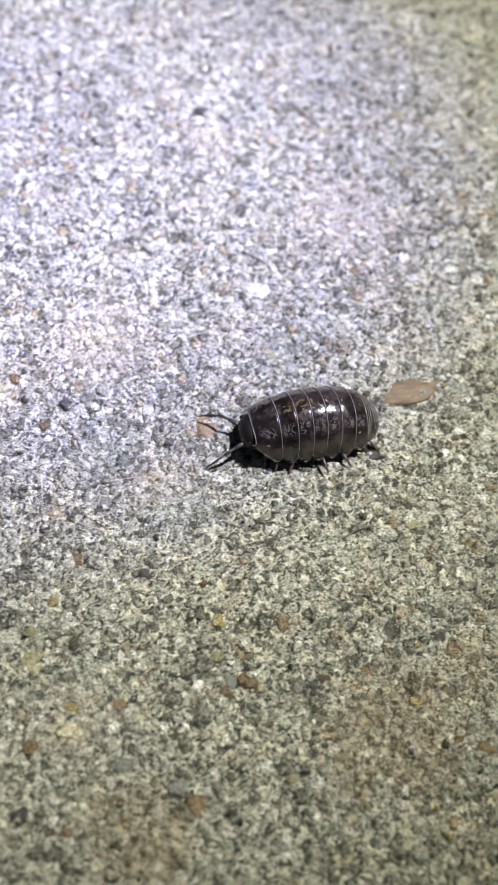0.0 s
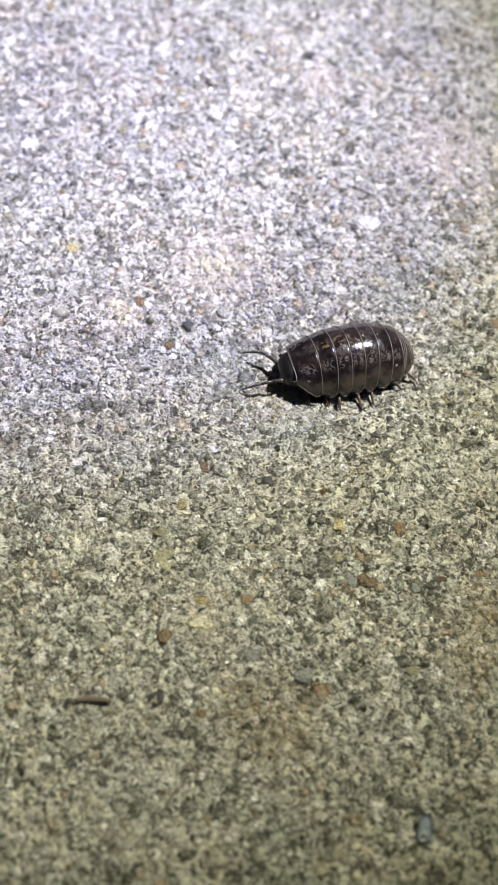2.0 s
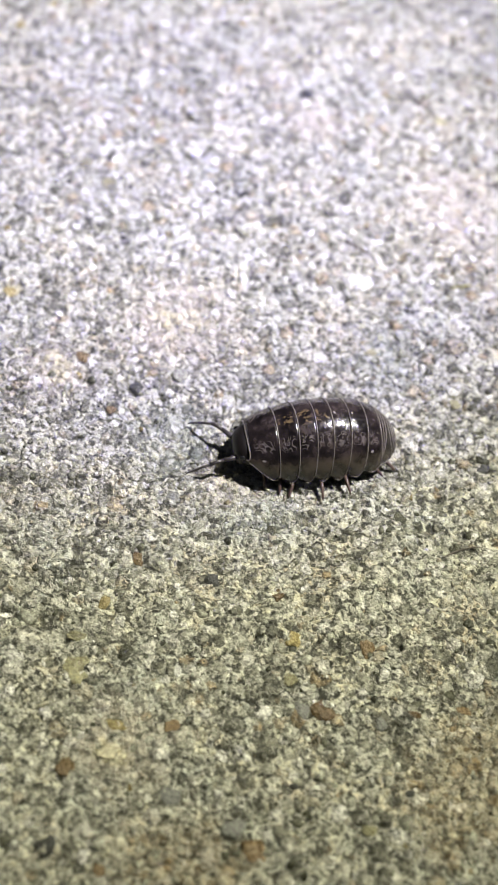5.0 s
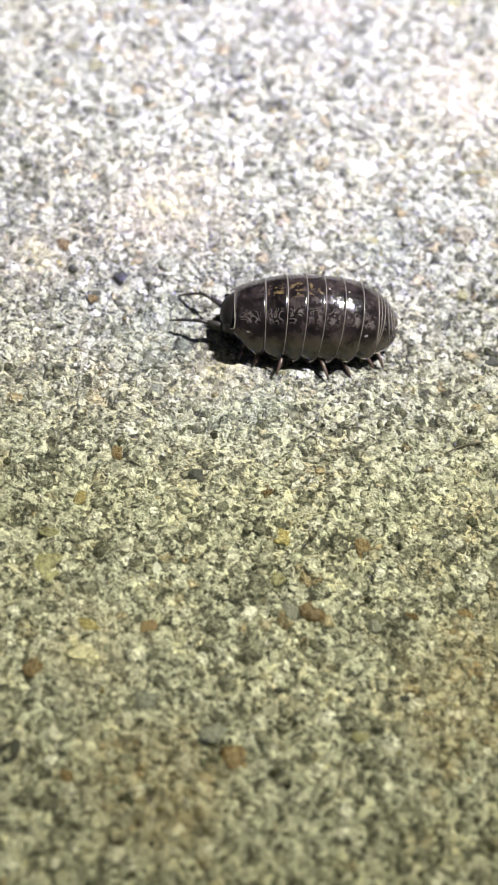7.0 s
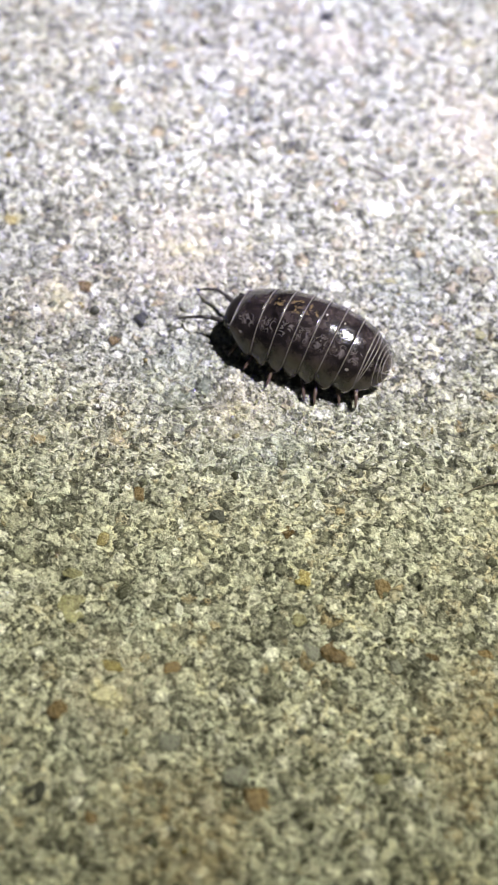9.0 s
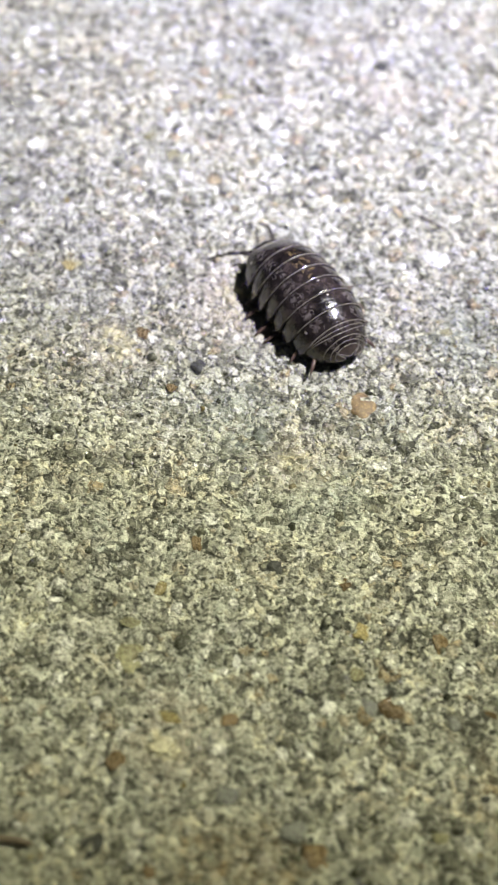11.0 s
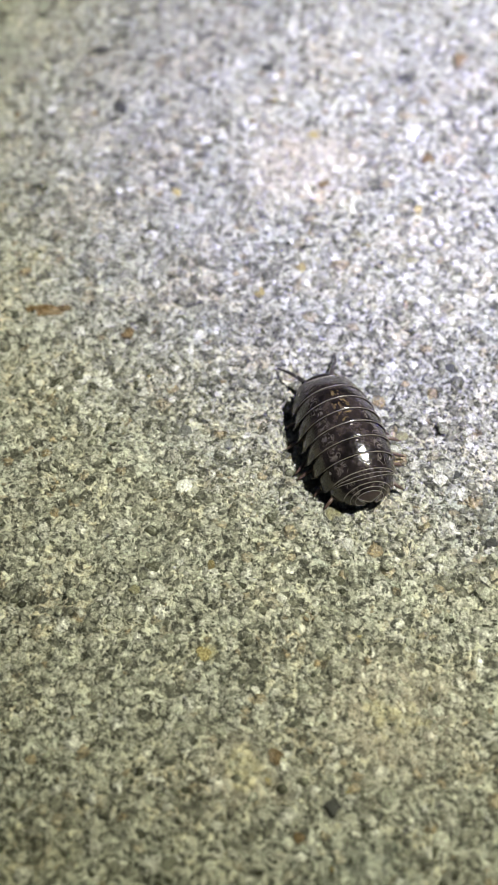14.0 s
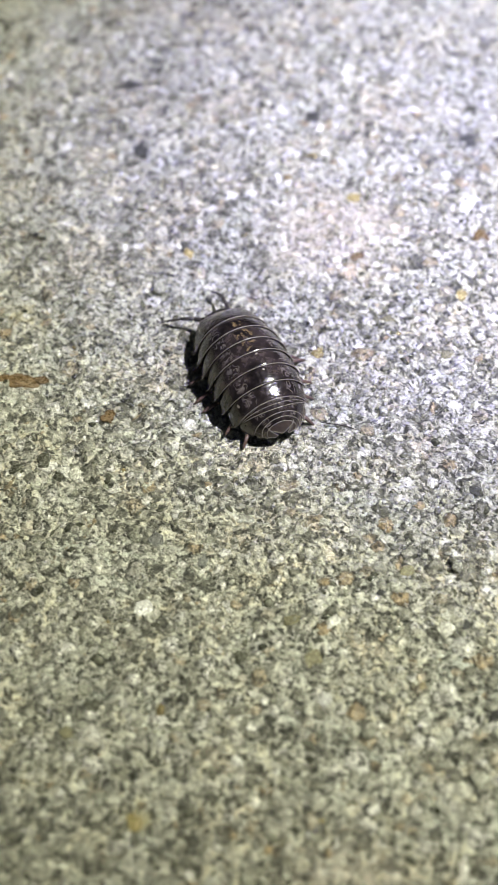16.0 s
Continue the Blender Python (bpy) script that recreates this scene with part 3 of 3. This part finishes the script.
def spot(parent, x, a, long, wide, ragged, lift):
    bm = bmesh.new()
    n = 14
    c = bm.verts.new(Vector(skin(x, a, lift + 0.004)))
    ring = []
    for k in range(n):
        r = random.uniform(1 - ragged, 1 + ragged * 0.5)
        ring.append(bm.verts.new(skin(x + long * r * math.cos(2 * math.pi * k / n) * L, a + wide * r * math.sin(2 * math.pi * k / n), lift)))
    for k in range(n):
        bm.faces.new((c, ring[k], ring[(k + 1) % n]))
    return part("pale_spot", bm, PALE, parent)


for k, size in ((4, 0.008), (5, 0.006)):
    spot(PLATES[k], border(k, 0) - 0.020 * L, -0.02, size, size * 3.6, 0.5, 0.001)
for s in (-1, 1):
    spot(PLATES[0], (0.5 - 0.165) * L, s * 0.66, 0.018, 0.022, 0.4, -0.002)
    spot(PLATES[6], (0.5 - 0.800) * L, s * 0.60, 0.014, 0.024, 0.4, -0.002)


# legs: seven pairs, each with a thigh, a pale knee and a shin with a claw
def leg(k, s):
    x = (0.33 - 0.112 * k) * L
    splay = radians(24 - 10.5 * k + (k * 37 % 5 - 2) * 5 * s)
    longer = (0.56, 0.84, 1.08, 1.20, 1.12, 0.92, 0.74)[k]
    at = lambda y, z: Vector((0, s * y * longer * L, z * L))
    thigh = tube("leg", [at(0, 0), at(0.060, -0.006), at(0.108, -0.022)], [0.019 * L, 0.017 * L, 0.012 * L], LIMB, bug, 8)
    blob("knee", at(0.110, -0.023), (0.0135 * L, 0.0135 * L, 0.0125 * L), JOINT, thigh)
    tube("shin", [at(0.112, -0.024), at(0.150, -0.044), at(0.186, -0.066), at(0.206, -0.082)], [0.0125 * L, 0.0115 * L, 0.008 * L, 0.003 * L], LIMB, thigh, 8)
    return thigh, (x, s * 0.118 * L, 0.084 * L), s * splay


LEGS = [(*leg(k, s), k, s) for k in range(7) for s in (-1, 1)]


def antenna(s):
    """Stout first joints that rise to an elbow, then a long thin whip down to the ground."""
    at = lambda x, y, z: Vector((x, s * y, z)) * L
    base = tube("antenna", [at(0, 0, 0), at(0.030, 0.014, 0.004), at(0.040, 0.018, 0.005), at(0.080, 0.036, 0.010)], [0.0165 * L, 0.017 * L, 0.0145 * L, 0.0135 * L], FEELER, bug, 8)
    tube("elbow_joint", [at(0.078, 0.035, 0.010), at(0.118, 0.052, 0.010), at(0.155, 0.066, 0.002)], [0.011 * L, 0.0105 * L, 0.011 * L], FEELER, base, 8)
    tube("antenna_tip", [at(0.153, 0.065, 0.002), at(0.210, 0.076, -0.024), at(0.260, 0.083, -0.052), at(0.305, 0.088, -0.080)], [0.0085 * L, 0.008 * L, 0.006 * L, 0.003 * L], FEELER, base, 8)
    return base, (0.470 * L, s * 0.070 * L, 0.115 * L), s


ANTENNAE = [antenna(s) for s in (-1, 1)]
torch = build_torch()


# ---- loose bits on the slab ----
def height(x, y):
    return float(relief(np.array([x]), np.array([y]))[0])


def stem(name, a, b, radius, mat, label, bend=0.1):
    a, b = Vector((*a, 0)), Vector((*b, 0))
    side = Vector((-(b - a).y, (b - a).x, 0)) * bend
    pts, rest = [], max(height(a.x + (b.x - a.x) * k / 30, a.y + (b.y - a.y) * k / 30) for k in range(31))
    for k in range(7):
        u = k / 6
        p = a.lerp(b, u) + side * 4 * u * (1 - u)
        p.z = 0.75 * rest + 0.25 * height(p.x, p.y) + radius * 0.8
        pts.append(p)
    ob = tube(name, pts, [radius * r for r in (0.6, 0.95, 1, 1, 0.95, 0.9, 0.5)], mat, None, 8)
    return tagged(ob, label, "plant debris")


stem("dry_stem", (0.00900, 0.02950), (0.01110, 0.02810), 0.00010, STRAW, "short dark dry plant stem lying on concrete", 0.03)
stem("plant_fibre", (-0.01580, 0.05010), (-0.01330, 0.05030), 0.00004, FEELER, "thin dark plant fibre lying on concrete", 0.04)
stem("plant_fibre", (0.01640, 0.00070), (0.01900, 0.00190), 0.00005, STRAW, "thin brown plant fibre lying on concrete", 0.08)
stem("dry_stem", (0.01740, 0.02550), (0.01910, 0.02600), 0.00009, GREEN, "short olive-green stem fragment on concrete", 0.03)
stem("twig", (-0.01190, -0.02150), (-0.00940, -0.02140), 0.00022, BARK, "short dark brown twig lying on concrete", 0.05)


def flake():
    """A thin, shiny, slightly curled flake."""
    bm = bmesh.new()
    n, grid = 8, []
    for j in range(n + 1):
        for i in range(n + 1):
            u, v = i / n * 2 - 1, j / n * 2 - 1
            r = 1 + 0.18 * noise.noise(Vector((u * 1.4, v * 1.4, 4)))
            k = math.sqrt(max(0.0, 1 - 0.42 * u * u)) * r
            grid.append(bm.verts.new((u * 0.00046 * r, v * 0.00095 * k, 0.00018 * u * u + 0.00012 * v * v)))
    for j in range(n):
        for i in range(n):
            a = j * (n + 1) + i
            bm.faces.new((grid[a], grid[a + 1], grid[a + n + 2], grid[a + n + 1]))
    bmesh.ops.solidify(bm, geom=list(bm.faces), thickness=0.00005)
    ob = part("mica_flake", bm, MICA, None)
    x, y = 0.0119, -0.0296
    top = max(height(x + dx * 0.0004, y + dy * 0.0008) for dx in (-1, 0, 1) for dy in (-1, 0, 1))
    ob.matrix_basis = pose(x, y, top, 8, 6, -8)
    return tagged(ob, "small shiny pale blue flake lying on concrete", "flake")


flake()


# ---- stones set in the slab ----
def stone_mesh(name, seed, mat, fine=2):
    bm = bmesh.new()
    bmesh.ops.create_icosphere(bm, subdivisions=fine, radius=1.0)
    for v in bm.verts:
        d = v.co.normalized()
        r = 1 + 0.42 * noise.noise(d * 1.3 + Vector((seed * 3.1, 1, 0))) + 0.20 * noise.noise(d * 3.1 + Vector((0, seed * 2.3, 5))) + 0.10 * noise.noise(d * 7.0 + Vector((seed, 3, 1)))
        v.co = d * r
    me = bpy.data.meshes.new(name)
    for f in bm.faces:
        f.smooth = seed % 3 != 0
    bm.to_mesh(me)
    bm.free()
    me.materials.append(mat)
    return me


# kind, x, y (mm), length, width (mm), turn (degrees), how far it stands out
PEBBLES = [
    ("white", 10.6, 25.4, 2.1, 1.6, -10, 0.45),
    ("dark", 5.5, 47.0, 1.3, 1.0, -20, 0.20),
    ("dark", -5.2, 12.6, 1.2, 1.2, 30, 0.30),
    ("dark", 19.4, 8.7, 1.1, 1.1, 0, 0.15),
    ("yellow", 6.8, -6.3, 1.0, 1.1, 10, 0.20),
    ("brown", 9.0, -11.1, 1.3, 1.9, 40, 0.25),
    ("dark", -6.3, -20.9, 1.0, 1.2, 0, 0.10),
    ("amber", 11.6, -6.5, 0.9, 1.8, 10, 0.25),
    ("olive", -6.4, -9.9, 1.8, 2.0, 20, 0.20),
    ("dark", 0.9, 33.6, 0.9, 0.7, 20, 0.20),
    ("white", -8.7, 30.9, 0.9, 1.0, 0, 0.30),
    ("amber", -3.4, -1.7, 0.8, 1.2, 20, 0.25),
    ("dark", 1.4, -2.6, 0.9, 1.1, 0, 0.15),
    ("tan", 5.8, 10.6, 2.2, 2.3, 20, 0.15),
    ("yellow", -20.7, 52.4, 0.9, 1.1, 0, 0.20),
    ("brown", -10.8, 71.9, 1.4, 1.4, 0, 0.25),
    ("yellow", -18.1, 56.2, 1.3, 1.3, 0, 0.20),
    ("amber", -9.5, 14.6, 1.0, 1.1, 0, 0.20),
    ("dark", -14.8, 82.4, 1.3, 1.3, 0, 0.20),
    ("brown", -29.3, 45.6, 1.1, 1.1, 20, 0.25),
    ("grey", -22.3, 37.6, 1.0, 1.4, 0, 0.30),
    ("olive", -10.3, 33.2, 1.2, 1.3, 0, 0.25),
    ("yellow", -15.8, 20.4, 1.0, 1.1, 0, 0.25),
    ("white", -20.9, 32.7, 1.1, 1.2, 0, 0.30),
    ("dark", -4.6, 48.4, 1.0, 0.8, 20, 0.20),
    ("grey", -1.8, 3.4, 0.9, 1.1, 0, 0.20),
    ("olive", -14.5, 60.8, 1.0, 1.0, 0, 0.20),
    ("tan", 22.7, 15.0, 5.6, 2.3, 14, 0.15),
    ("amber", 5.2, -20.1, 1.6, 1.7, 15, 0.22),
    ("yellow", -21.2, 72.6, 1.2, 1.2, 15, 0.22),
    ("amber", -18.8, 66.6, 1.3, 1.2, 15, 0.22),
    ("olive", 24.3, 47.7, 1.4, 1.2, 15, 0.22),
    ("white", -7.3, 48.2, 0.9, 1.1, 15, 0.22),
    ("dark", -39.0, 72.0, 1.3, 1.9, 15, 0.22),
    ("brown", -36.1, 46.4, 3.2, 1.4, 15, 0.22),
    ("dark", -43.5, 79.2, 2.6, 1.1, 15, 0.22),
    ("olive", 17.0, 45.2, 1.1, 1.2, -13, 0.20),
    ("olive", 23.1, 41.8, 1.5, 1.1, 18, 0.20),
    ("olive", 22.1, 1.9, 1.4, 1.1, -14, 0.20),
    ("amber", 17.5, -10.0, 1.1, 0.9, 20, 0.20),
    ("yellow", 20.8, -12.3, 1.0, 0.9, 0, 0.20),
    ("brown", 23.7, -15.2, 0.8, 0.8, 5, 0.20),
    ("amber", 25.5, -15.8, 1.4, 1.1, 13, 0.20),
    ("grey", 4.0, -18.7, 1.5, 1.4, 0, 0.20),
    ("dark", 14.7, -22.7, 0.6, 0.5, -10, 0.20),
    ("yellow", -3.4, -13.4, 1.5, 0.9, -15, 0.20),
    ("dark", 14.1, -15.8, 0.6, 0.5, -20, 0.20),
    ("olive", 11.3, 18.0, 0.9, 0.9, 11, 0.20),
    ("olive", 17.5, 14.2, 1.1, 0.8, -2, 0.20),
    ("amber", -6.8, 10.2, 0.7, 0.9, -17, 0.20),
    ("white", -0.2, -9.3, 0.6, 0.8, 18, 0.20),
    ("olive", 6.7, -9.1, 1.0, 1.1, -11, 0.20),
    ("grey", 7.6, -11.1, 1.1, 1.1, -4, 0.20),
    ("tan", -0.0, -13.1, 1.1, 1.0, -10, 0.20),
    ("amber", -5.9, -16.2, 1.1, 1.0, 6, 0.20),
    ("cream", -3.3, -15.0, 1.8, 0.9, 3, 0.20),
    ("amber", -3.2, -22.0, 0.9, 1.0, 4, 0.20),
    ("grey", 12.4, -11.4, 0.9, 0.8, -11, 0.20),
    ("grey", 0.3, -17.4, 1.7, 1.3, -10, 0.20),
    ("olive", -6.4, -7.7, 1.6, 0.8, -12, 0.20),
    ("dark", 7.3, -15.9, 0.6, 0.5, -8, 0.20),
    ("brown", 5.7, -3.3, 0.7, 0.8, -17, 0.20),
    ("brown", 14.4, -10.8, 0.8, 0.6, -16, 0.20),
    ("olive", 11.8, -18.0, 0.9, 0.8, 23, 0.20),
    ("yellow", -30.7, 62.1, 1.0, 1.4, 23, 0.20),
    ("yellow", -10.5, 65.2, 1.0, 1.1, -15, 0.20),
    ("olive", -9.6, 59.3, 1.0, 1.0, -23, 0.20),
    ("olive", -6.8, 41.1, 1.0, 1.2, -14, 0.20),
    ("dark", -8.0, 39.0, 0.5, 0.5, 9, 0.20),
    ("dark", 0.7, 42.7, 0.6, 0.5, 13, 0.20),
    ("white", -30.1, 69.3, 1.2, 1.2, -23, 0.20),
    ("white", -12.4, 74.8, 1.4, 2.3, 3, 0.20),
    ("white", -44.8, 70.3, 0.9, 1.6, -24, 0.20),
    ("tan", -10.3, 86.5, 1.2, 2.3, 0, 0.20),
    ("dark", -2.4, 38.8, 0.5, 0.9, 6, 0.20),
    ("dark", -27.3, 80.9, 1.4, 1.5, 24, 0.20),
    ("olive", -21.5, 23.7, 0.8, 0.7, -12, 0.20),
    ("white", -7.9, 54.9, 1.0, 1.0, 15, 0.20),
    ("white", -28.8, 70.1, 1.0, 0.8, 18, 0.20),
    ("grey", -19.0, 37.4, 0.7, 1.1, 21, 0.20),
    ("olive", -12.3, 35.4, 0.9, 1.1, -24, 0.20),
    ("brown", -35.0, 46.8, 1.0, 0.8, -1, 0.20),
]
for k, (kind, x, y, a, b, turn, out) in enumerate(PEBBLES):
    ob = new("pebble", stone_mesh("pebble", k + 1, STONES[kind], 3))
    ob.parent = ground
    x, y = x / 1000, y / 1000
    tall = min(a, b) / 1000 * 0.17
    around = sorted(height(x + dx * a / 3000, y + dy * b / 3000) for dx in (-1, -0.5, 0, 0.5, 1) for dy in (-1, -0.5, 0, 0.5, 1))
    ob.matrix_basis = pose(x, y, around[15] - tall * (0.68 - out * 0.5), 0, 0, turn) @ Matrix.Diagonal((a / 2000, b / 2000, tall, 1))
    tagged(ob, {"white": "white quartz pebble", "amber": "amber quartz pebble", "brown": "rust-brown pebble", "yellow": "yellow quartz grain", "dark": "dark pebble", "tan": "orange-tan pebble", "olive": "olive pebble", "grey": "grey pebble", "cream": "cream lime lump"}[kind])

rng = np.random.RandomState(3)
GRAINS = [stone_mesh("sand_grain", 50 + k, SAND_PIECE) for k in range(10)]
for k in range(290):
    # along the walk of the woodlouse
    t = rng.rand()
    x, y = 0.012 - 0.036 * t + rng.uniform(-0.022, 0.02), -0.006 + 0.056 * t + rng.uniform(-0.016, 0.02)
    r = 0.00022 + 0.00038 * rng.rand() ** 2
    ob = new("sand_grain", GRAINS[k % 10])
    ob.parent = ground
    ob.matrix_basis = pose(x, y, height(x, y) - r * 0.30, 0, 0, rng.uniform(0, 360)) @ Matrix.Diagonal((r * rng.uniform(0.8, 1.3), r * rng.uniform(0.7, 1.1), r * 0.62, 1))


def sand():
    bm = bmesh.new()
    bmesh.ops.create_icosphere(bm, subdivisions=1, radius=1.0)
    unit = np.array([v.co[:] for v in bm.verts])
    tris = np.array([[v.index for v in f.verts] for f in bm.faces])
    bm.free()
    n = 13000
    x, y = rng.uniform(-0.064, 0.045, n), rng.uniform(-0.032, 0.116, n)
    r = 0.00012 + 0.00042 * rng.rand(n) ** 2.2
    shape = unit[None] * (1 + rng.uniform(-0.22, 0.22, (n, len(unit)))[..., None])
    turn = rng.uniform(0, 6.283, n)
    sx, sy, sz = r * rng.uniform(0.8, 1.35, n), r * rng.uniform(0.65, 1.1, n), r * 0.6
    px, py, pz = shape[..., 0] * sx[:, None], shape[..., 1] * sy[:, None], shape[..., 2] * sz[:, None]
    c, s = np.cos(turn)[:, None], np.sin(turn)[:, None]
    z = relief(x, y) - r * 0.46
    verts = np.stack([px * c - py * s + x[:, None], px * s + py * c + y[:, None], pz + z[:, None]], -1).reshape(-1, 3)
    faces = (tris[None] + (np.arange(n) * len(unit))[:, None, None]).reshape(-1, 3)
    me = bpy.data.meshes.new("sand")
    me.vertices.add(len(verts))
    me.vertices.foreach_set("co", verts.ravel())
    me.loops.add(faces.size)
    me.loops.foreach_set("vertex_index", faces.ravel())
    me.polygons.add(len(faces))
    me.polygons.foreach_set("loop_start", np.arange(0, faces.size, 3))
    me.update()
    me.validate()
    me.materials.append(SAND)
    ob = tagged(new("sand", me), "mixed grey sand grains set in the concrete", kind="stuff")
    ob.parent = ground


sand()


# ---- what moves ----
def along(t):
    """Place and heading of the woodlouse at t seconds."""
    rows = BUG_PATH
    for a, b in zip(rows, rows[1:]):
        if t <= b[0]:
            u = (t - a[0]) / (b[0] - a[0])
            return [p + (q - p) * u for p, q in zip(a[1:], b[1:])]
    return list(rows[-1][1:])


# how the antennae swing: seconds, degrees of the one on its right and of the one on its left
FEELING = [(0.0, -20, 0), (0.5, -28, -26), (1.0, -32, -24), (1.5, -26, -28), (2.0, -30, -25), (3.0, -28, -29), (3.6, -32, -10), (4.0, -27, 12), (4.5, -28, -4), (4.7, -28, -10),
           (5.4, -20, -18), (6.1, -26, -30), (6.8, -18, -34), (7.5, -10, -40), (8.0, -14, -46), (8.8, -4, -20), (9.5, 4, 6), (10.3, 2, 26), (11.0, 4, 34), (11.5, 2, 22),
           (12.0, -6, 12), (12.5, -2, 18), (13.0, -8, 10), (13.5, -6, 8), (14.0, -10, 6), (14.5, -6, 8), (15.0, 6, 16), (15.5, 16, 30), (16.0, 18, 34)]


def motions():
    walk(torch, [(t, look(eye, aim)) for t, eye, aim in TORCH_PATH])
    walk(bug, [(t, pose(x, y, 0, 0, 0, h)) for t, x, y, h in BUG_PATH])
    # the lens is focused a little in front of the woodlouse
    walk(focus, [(t, pose(x, y - (0.010 if t < 9 else 0.015 if t < 12.2 else 0.008), 0)) for t, x, y, h in BUG_PATH])
    times = [k / 10 for k in range(161)]
    gone, last, paths = 0.0, along(0), []
    for t in times:
        now = along(t)
        gone += math.hypot(now[0] - last[0], now[1] - last[1]) + abs(now[2] - last[2]) * 0.00006
        last = now
        paths.append(gone)
    stride = 0.0042
    for ob, base, splay, k, s in LEGS:
        rows = []
        for t, g in zip(times, paths):
            ph = 2 * math.pi * (g / stride + k * 0.16 + (0.5 if s > 0 else 0))
            swing = 17 * math.sin(ph)
            rise = max(0.0, math.cos(ph)) * 9 * (1 if gone else 0)
            rows.append((t, pose(*base, s * rise * 0.8, 0, -math.degrees(splay) + swing)))
        walk(ob, rows)
    for ob, base, s in ANTENNAE:
        rows = []
        for t, other, near in FEELING:
            rows.append((t, pose(*base, 0, 4 + 3 * math.sin(2.3 * t + s), near if s > 0 else other)))
        walk(ob, rows)


motions()
